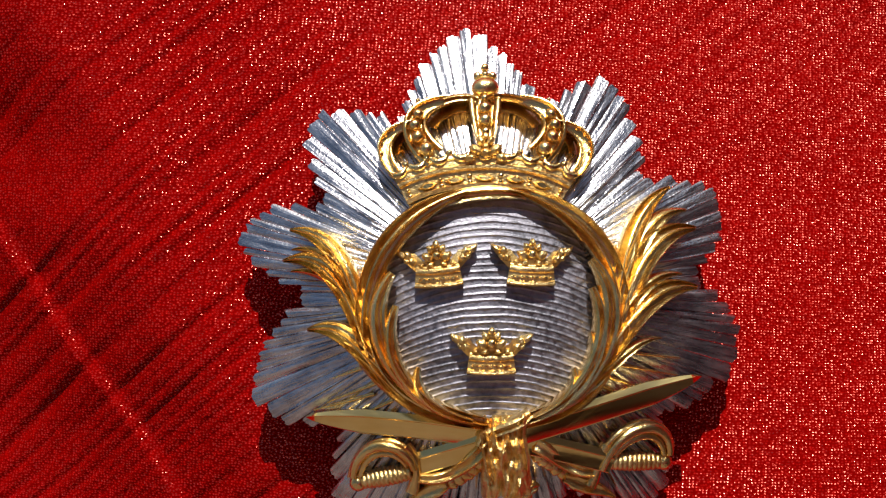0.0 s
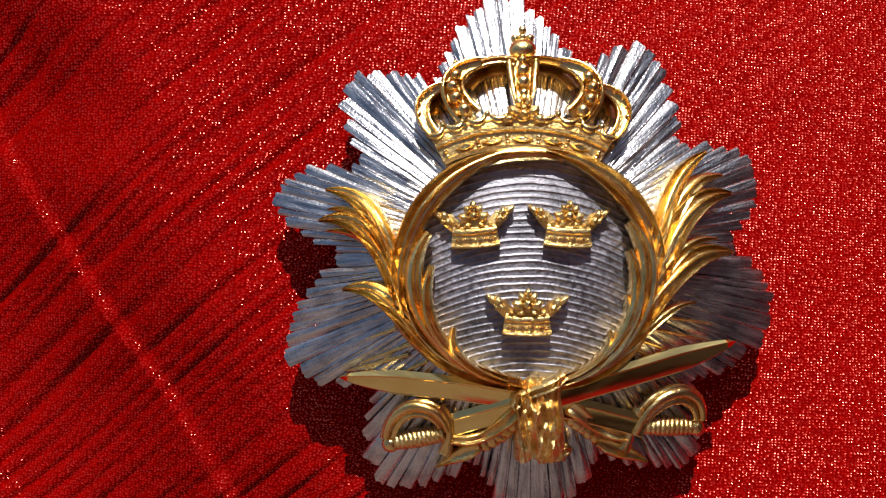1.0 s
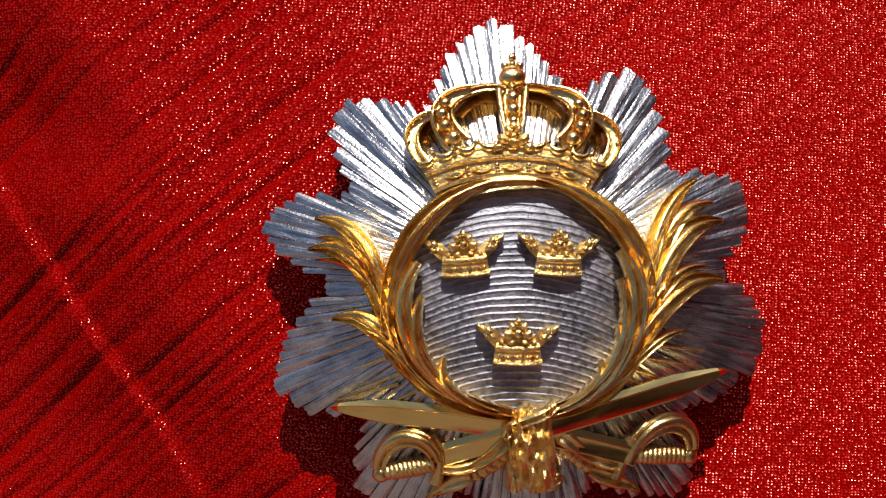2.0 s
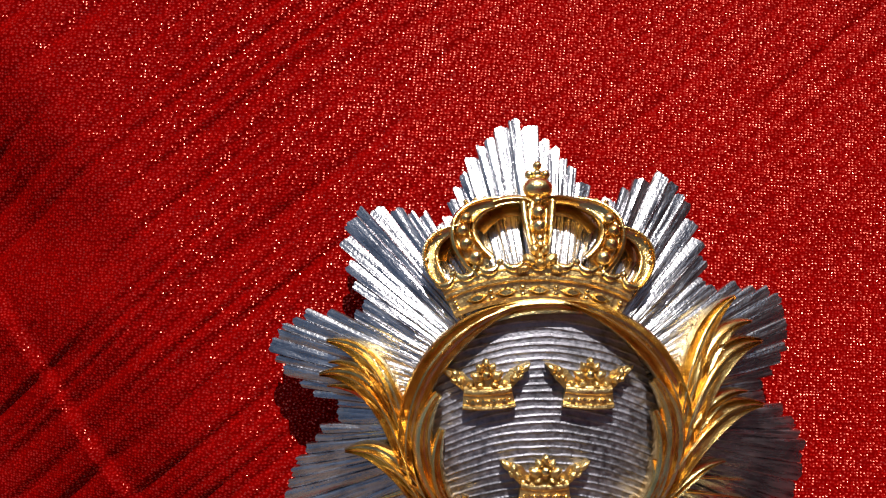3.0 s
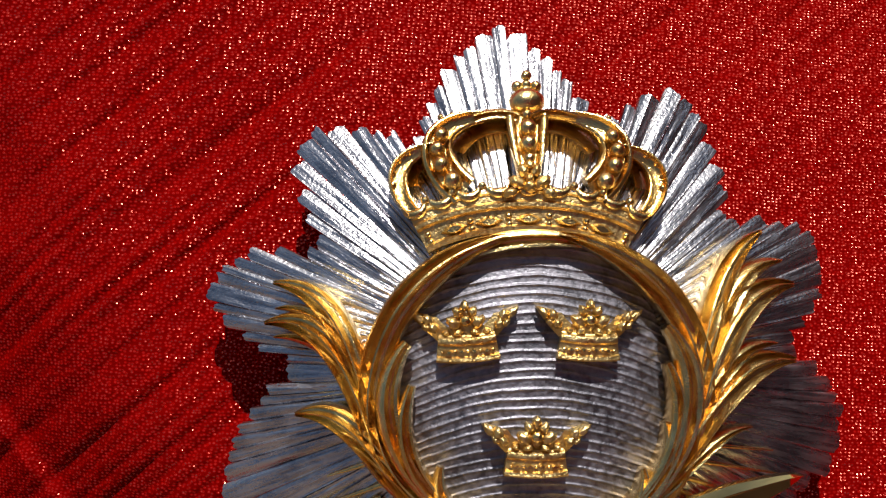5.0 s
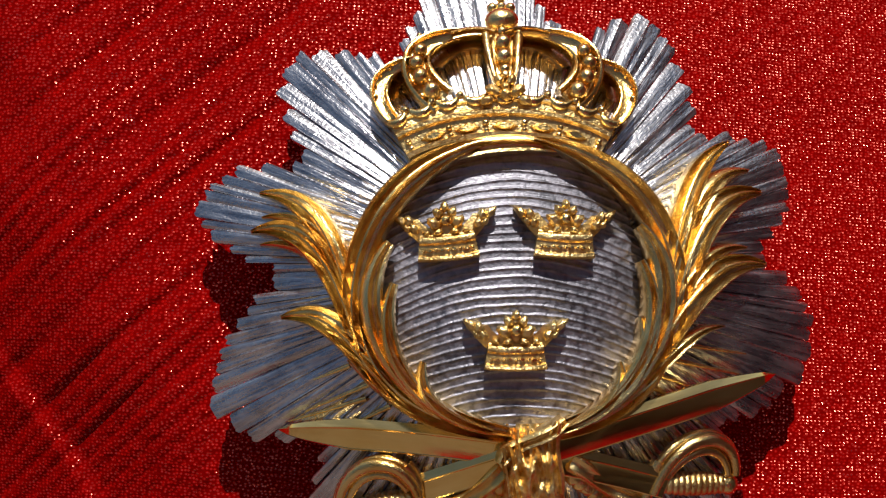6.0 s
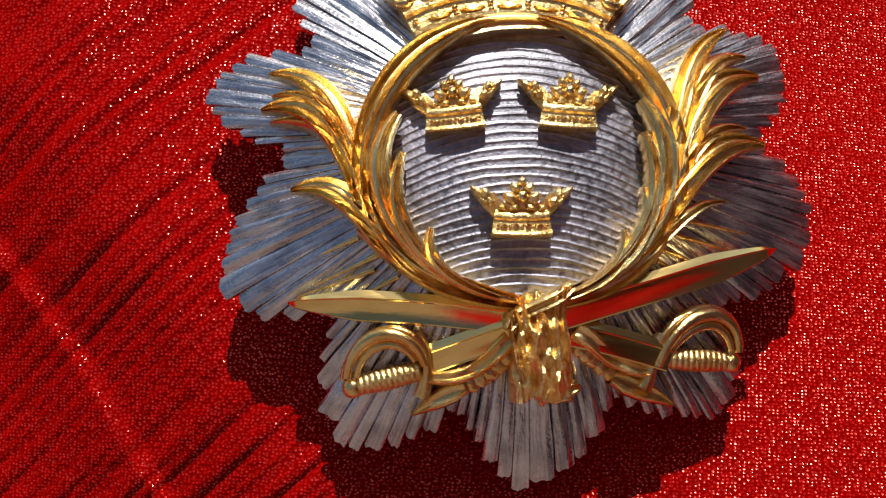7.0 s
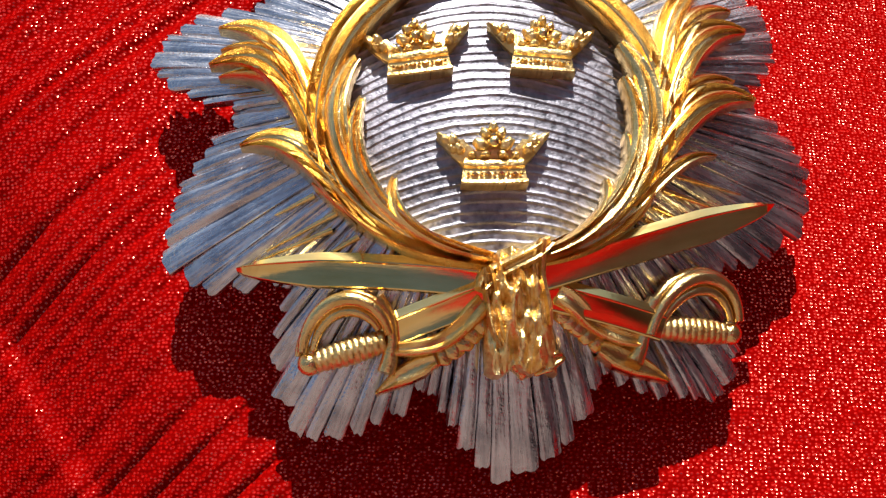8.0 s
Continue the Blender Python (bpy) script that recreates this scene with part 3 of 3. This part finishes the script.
ARCH = [(-1, 0.0), (-0.97, 0.7), (-0.87, 1.05), (-0.72, 1.1), (-0.58, 0.75), (-0.5, 0.1), (0, -0.05), (0.5, 0.1), (0.58, 0.75), (0.72, 1.1), (0.87, 1.05), (0.97, 0.7), (1, 0.0)]
ARCHES = [
    # curve, width at base and at top
    ((-7.4, 33.6), (-11.8, 37.0), (-12.4, 42.5), (-5.0, 43.3), 4.4, 1.7), ((8.4, 33.6), (12.8, 37.0), (13.2, 42.3), (6.2, 43.3), 4.4, 1.7),
    ((-13.6, 31.2), (-16.6, 34.4), (-16.2, 38.6), (-10.6, 39.3), 1.9, 1.3), ((14.8, 31.0), (17.8, 34.2), (17.4, 38.4), (11.8, 39.2), 1.9, 1.3),
    ((0.5, 34.4), (0.5, 37.0), (0.5, 40.0), (0.6, 43.8), 2.6, 5.6),
]
for p0, p1, p2, p3, w0, w1 in ARCHES:
    bm = bmesh.new()
    sweep(bm, (p0, p1, p2, p3), lambda t: w0 + (w1 - w0) * t + (0.9 if p0[0] != 0.5 else 1.3 * t - 0.6) * math.sin(math.pi * t), ARCH, 0.4, 2.0, n=26, ground=crown_z)
    part("arch", bm, GOLD, crown, sharp=50)
for side in (-1, 1):
    bm = bmesh.new()
    x = RX + side * 5.2
    sweep(bm, ((x + side * 1.2, 43.1), (RX + side * 4.2, 43.9), (RX + side * 2.2, 43.9), (RX + side * 1.0, 43.2)), 1.5, PLAIN, 0.7, 2.4, n=10, ground=crown_z)
    part("arch_top", bm, GOLD, crown)
    bm = bmesh.new()
    hollow = [(-1, -2.6), (-0.5, -1.9), (0.2, -0.8), (0.7, 0.0), (1, 0.4)]
    sweep(bm, ((RX + side * 1.4, 42.0), (RX + side * 3.6, 42.6), (RX + side * 6.4, 42.2), (RX + side * 8.6, 39.0)), 2.0, hollow if side < 0 else [(-u, h) for u, h in reversed(hollow)], 0.0, 3.2, n=16, ground=crown_z)
    part("arch_lining", bm, GOLD, crown)
    bm = bmesh.new()
    sweep(bm, ((RX + side * 10.2, 38.2), (RX + side * 12.6, 38.6), (RX + side * 14.6, 37.2), (RX + side * 14.4, 34.4)), 2.0, hollow if side < 0 else [(-u, h) for u, h in reversed(hollow)], -0.2, 3.0, n=14, ground=crown_z)
    part("arch_lining", bm, GOLD, crown)
    for i in range(4):
        q = bezier(ARCHES[0 if side < 0 else 1][:4], 0.12 + 0.17 * i)
        part("pearl", ball(bmesh.new(), q[0], q[1], crown_z(*q) + 1.3, 1.2 - 0.08 * i), GOLD, crown)
    for i in range(6):
        q = (RX + side * (10.6 - 1.45 * i), 43.0 + 0.28 * i - 0.03 * i * i + 0.35)
        part("pearl", ball(bmesh.new(), q[0], q[1], crown_z(*q) + 0.7, 0.42), GOLD, crown)
    for i in range(5):
        q = bezier(ARCHES[2 if side < 0 else 3][:4], 0.3 + 0.16 * i)
        q = (q[0] + side * 0.75, q[1] + 0.25)
        part("pearl", ball(bmesh.new(), q[0], q[1], crown_z(*q) + 0.6, 0.5), GOLD, crown)
for y, r in ((37.7, 0.75), (39.6, 1.1), (41.7, 1.15), (43.5, 0.7)):
    part("pearl", ball(bmesh.new(), 0.55, y, crown_z(0.5, y) + 1.35, r), GOLD, crown)
for dx, y, along, across, lean in ((0, 34.1, 0.85, 0.85, 0), (-1.5, 34.6, 1.15, 0.75, 150), (1.5, 34.6, 1.15, 0.75, 30), (-0.75, 36.0, 0.85, 0.6, 120), (0.75, 36.0, 0.85, 0.6, 60), (0, 36.8, 0.6, 0.6, 90),
                                   (-2.4, 33.3, 0.9, 0.6, 200), (2.4, 33.3, 0.9, 0.6, -20), (0, 35.1, 0.6, 0.6, 0)):
    bm = ball(bmesh.new(), 0, 0, 0, 1.0, 0.85, 3)
    for v in bm.verts:
        v.co = Vector((v.co.x * along, v.co.y * across, v.co.z)) * (1 + 0.3 * noise.noise(v.co * 2 + Vector((dx, y, 0))))
    bm.transform(Matrix.Translation((0.5 + dx, y, crown_z(0.5, y) + 1.5)) @ Matrix.Rotation(radians(lean), 4, "Z"))
    part("fleuron_lobe", bm, GOLD_MATTE, crown, sharp=85)
orb = bmesh.new()
bmesh.ops.create_uvsphere(orb, u_segments=28, v_segments=16, radius=2.1, matrix=Matrix.Translation((0.7, 45.4, crown_z(0.5, 45.4) + 0.8)) @ Matrix.Diagonal((1.1, 0.85, 0.9, 1)))
part("orb", orb, GOLD, crown)
for dx, dy, r in ((0, 47.0, 0.9), (-1.2, 47.6, 0.75), (1.2, 47.6, 0.75), (0, 47.8, 0.7), (0, 49.0, 0.72)):
    part("cross_lobe", ball(bmesh.new(), 0.75 + dx, dy, crown_z(0.5, 47.5) + 1.2, r, 0.9), GOLD, crown)

# ---- crossed swords ----
EDGE = [(-1, -0.3), (-0.97, 0.1), (-0.90, 0.22), (-0.84, 0.22), (0.34, 0.95), (0.40, 1.12), (0.46, 1.15), (0.95, 0.80), (1, 0.0)]


def blade_z(x, y):
    """The blades arch less than the plate."""
    return 13.4 - 0.0032 * (x - 3.0) ** 2 - 0.5 * max(0.0, -y - 10.0)


def make_sword(curve, lift, flip):
    bm = bmesh.new()
    profile = [(-u, h) for u, h in reversed(EDGE)] if flip else EDGE
    blade = lambda t: 0.25 + 3.95 * min(1.0, (t / 0.22)) ** 0.62 * (1 - 0.1 * t)
    sweep(bm, curve, blade, profile, lambda t: lift, lambda t: 1.2, n=44, height=1.0, ground=blade_z)
    return part("sword", bm, BLADE, star, "gilt sabre with ribbed grip and looped guard", sharp=28)


def fit_hilt(sword, guard, loops, grip, pommel, lift):
    bm = bmesh.new()
    tube(bm, lambda t: bezier(guard, t), lambda t: 0.75 + 0.35 * abs(2 * t - 1), lift + 0.9, n=18)
    part("cross_guard", bm, GOLD, sword)
    for loop, r, up in loops:
        bm = bmesh.new()
        tube(bm, lambda t: bezier(loop, t), lambda t: r * (0.75 + 0.45 * math.sin(math.pi * t)), lift + up, n=26)
        part("knuckle_bow", bm, GOLD, sword)
    (x0, y0), (x1, y1) = grip
    bm = bmesh.new()
    wide = lambda t: 1.15 + 0.16 * abs(math.sin(11 * math.pi * t)) ** 0.8 + 0.3 * math.sin(math.pi * t)
    tube(bm, lambda t: (x0 + (x1 - x0) * t, y0 + (y1 - y0) * t), wide, lift + 0.6, n=90)
    part("grip", bm, GOLD_MATTE, sword, "ribbed gilt grip")
    bm = bmesh.new()
    ball(bm, *pommel, plate_z(*pommel) + lift + 0.8, 1.5, 0.8)
    ball(bm, pommel[0] + 0.2, pommel[1] + 1.3, plate_z(*pommel) + lift + 1.0, 0.9, 0.8)
    part("pommel", bm, GOLD, sword)


sword = make_sword(((-28.6, -7.4), (-15, -8.2), (0, -9), (20.5, -15.2)), 1.3, False)
fit_hilt(sword, ((19.6, -12.4), (18.2, -14.4), (18.4, -17.0), (17.0, -19.2)),
         ((((18.8, -16.4), (21.6, -7.6), (30.6, -8.0), (30.4, -14.6)), 0.75, 1.9), (((20.0, -15.4), (23.2, -9.8), (28.6, -9.8), (29.4, -14.4)), 0.55, 1.6), (((18.3, -15.6), (20.4, -7.6), (29.8, -6.8), (30.9, -13.4)), 0.6, 1.0)),
         ((20.0, -15.2), (29.0, -15.7)), (29.5, -15.7), 1.0)
sword = make_sword(((34.8, -1.4), (22, -5.4), (6, -9.4), (-12.2, -15.4)), 2.0, True)
fit_hilt(sword, ((-12.6, -12.0), (-10.4, -14.0), (-10.7, -17.0), (-11.8, -19.8)),
         ((((-11.2, -15.8), (-12.6, -10.0), (-20.4, -10.4), (-21.2, -17.2)), 0.75, 1.9), (((-12.4, -15.2), (-14.2, -11.8), (-19.0, -12.2), (-20.0, -17.0)), 0.55, 1.5), (((-10.8, -15.2), (-12.0, -9.3), (-20.4, -9.6), (-21.8, -17.4)), 0.5, 0.9)),
         ((-11.8, -16.2), (-19.8, -18.0)), (-20.4, -18.2), 1.0)

# ---- knotted ribbon ----
def make_knot():
    bm = bmesh.new()
    uv = bm.loops.layers.uv.verify()
    grid = []
    nu, nv = 56, 40
    for j in range(nv + 1):
        v = j / nv
        y = -6.9 - 13.2 * v
        w = 3.9 - 0.6 * math.sin(math.pi * min(1, v * 1.3)) + 0.2 * v
        row = []
        for i in range(nu + 1):
            u = 2 * i / nu - 1
            x = 2.9 + 0.6 * v + u * w
            bend = 1.6 * noise.noise((u * 1.3, v * 2.5, 2)) + 0.9 * v
            fold = 1.3 * (1 - abs(math.sin(4.2 * u + bend))) ** 0.8 + 0.5 * (1 - abs(math.sin(8.5 * u - 1.5 * bend + 1.0))) + (1.6 - 0.6 * v) * noise.noise((u * 3, v * 7, 7)) + 0.9 * noise.noise((u * 7, v * 10, 3)) + 0.4 * math.exp(-((v - 0.22 - 0.1 * u) / 0.05) ** 2) - 0.5
            z = plate_z(2.9, y) + 2.0 + 3.4 * math.sqrt(max(0.0, 1 - u * u * 0.98)) * (1 - 0.25 * v) + fold * (1 - abs(u) ** 3)
            z -= 3.6 * (max(0.0, 0.5 - v) / 0.5) ** 1.3
            yy = y - (1.0 * abs(math.sin(3.6 * u + 0.9)) - 0.4 if v > 0.7 else 0) * (v - 0.7) / 0.3
            row.append((bm.verts.new((x, yy, z)), (u * w * 1.5, y)))
        grid.append(row)
    for a, b in zip(grid, grid[1:]):
        for i in range(nu):
            q = (a[i], a[i + 1], b[i + 1], b[i])
            face = bm.faces.new([c[0] for c in q])
            for loop, c in zip(face.loops, q):
                loop[uv].uv = c[1]
    edge = [r[0][0] for r in grid] + [c[0] for c in grid[-1][1:]] + [r[-1][0] for r in reversed(grid[:-1])] + [c[0] for c in reversed(grid[0][1:-1])]
    low = [bm.verts.new((v.co.x, v.co.y, plate_z(v.co.x, v.co.y) - 0.3)) for v in edge]
    for j in range(len(edge)):
        k = (j + 1) % len(edge)
        bm.faces.new((edge[j], edge[k], low[k], low[j]))
    return bm


knot = part("ribbon_knot", make_knot(), GOLD_MATTE, star, "gilt ribbon knot with deep folds", sharp=60)
for curve, width, lift in ((((-1.0, -11.6), (0.2, -8.6), (3.6, -9.4), (6.9, -6.4)), 2.4, 3.0), (((5.9, -6.6), (4.9, -9.0), (5.9, -12.0), (6.4, -15.6)), 1.9, 3.4), (((-0.4, -9.4), (0.6, -12.0), (0.0, -14.6), (1.4, -17.6)), 1.9, 3.2)):
    bm = bmesh.new()
    sweep(bm, curve, lambda t: width * (0.6 + 0.4 * math.sin(math.pi * t) + 0.12 * math.sin(9 * t)), PLAIN, lambda t: lift + 0.5 * math.sin(7 * t + width), 2.6, n=18, height=1.2)
    part("fold", bm, GOLD_MATTE, knot, sharp=50)
for x, y, along, across, lean in ((1.6, -18.4, 2.0, 1.3, -25), (4.2, -19.6, 1.7, 1.2, 10), (6.6, -19.2, 2.1, 1.1, 28), (5.6, -17.4, 1.5, 1.1, 70)):
    bm = bmesh.new()
    bmesh.ops.create_icosphere(bm, subdivisions=4, radius=1.0)
    for v in bm.verts:
        k = 1 + 0.45 * noise.noise(v.co * 1.7 + Vector((x, y, 0)))
        v.co = Vector((v.co.x * along, v.co.y * across, v.co.z * 1.5)) * k
    bm.transform(Matrix.Translation((x, y, plate_z(x, y) + 2.2)) @ Matrix.Rotation(radians(lean), 4, "Z"))
    part("ribbon_end", bm, GOLD, knot, sharp=85)

# tails of the ribbon: a smooth band, a scalloped fringe along its lower edge, and a pointed end
BANDED = [(-1, 0.0), (-0.86, 0.75), (-0.6, 0.95), (-0.3, 0.6), (0.2, 0.55), (0.6, 1.0), (0.88, 0.8), (1, 0.0)]
for curve, width in ((((-0.6, -12.6), (-3.4, -15.4), (-5.6, -17.8), (-10.6, -17.2)), 2.5), (((8.0, -11.8), (11.0, -13.2), (13.4, -17.2), (18.2, -16.8)), 2.5)):
    bm = bmesh.new()
    sweep(bm, curve, lambda t: width * (1.05 - 0.35 * t), BANDED, lambda t: 1.5 + 0.4 * math.sin(3 * math.pi * t), 2.2, n=30, height=1.0)
    tail = part("ribbon_tail", bm, GOLD, knot, "gilt ribbon end with scalloped edge", sharp=50)
    for i in range(7):
        t = 0.14 + 0.115 * i
        (x0, y0), (x1, y1) = bezier(curve, t - 0.01), bezier(curve, t + 0.01)
        L = math.hypot(x1 - x0, y1 - y0)
        side = 1 if (x1 - x0) < 0 else -1
        x, y = bezier(curve, t)
        x, y = x - side * (y1 - y0) / L * 1.3, y + side * (x1 - x0) / L * 1.3
        bm = ball(bmesh.new(), 0, 0, 0, 1.0, 0.75, 3)
        for v in bm.verts:
            v.co = Vector((v.co.x * 1.25, v.co.y * 1.35, v.co.z * 0.9)) * (1 + 0.2 * noise.noise(v.co * 2 + Vector((x, y, 0))))
        bm.transform(Matrix.Translation((x, y, plate_z(x, y) + 0.7)) @ Matrix.Rotation(math.atan2(y1 - y0, x1 - x0), 4, "Z"))
        part("scallop", bm, GOLD, tail, sharp=80)
for curve, width in ((((-6.2, -18.6), (-8.4, -19.4), (-10.2, -20.0), (-13.0, -21.9)), 2.6), (((13.0, -17.6), (15.4, -18.8), (18.0, -19.4), (21.4, -21.3)), 3.0)):
    bm = bmesh.new()
    sweep(bm, curve, lambda t: width * (1 - 0.85 * max(0, (t - 0.45) / 0.55) ** 1.6) * (0.6 + 0.4 * min(1, t * 4)), BANDED, 1.5, 1.9, n=28, height=0.9)
    part("ribbon_tip", bm, GOLD, knot, sharp=50)
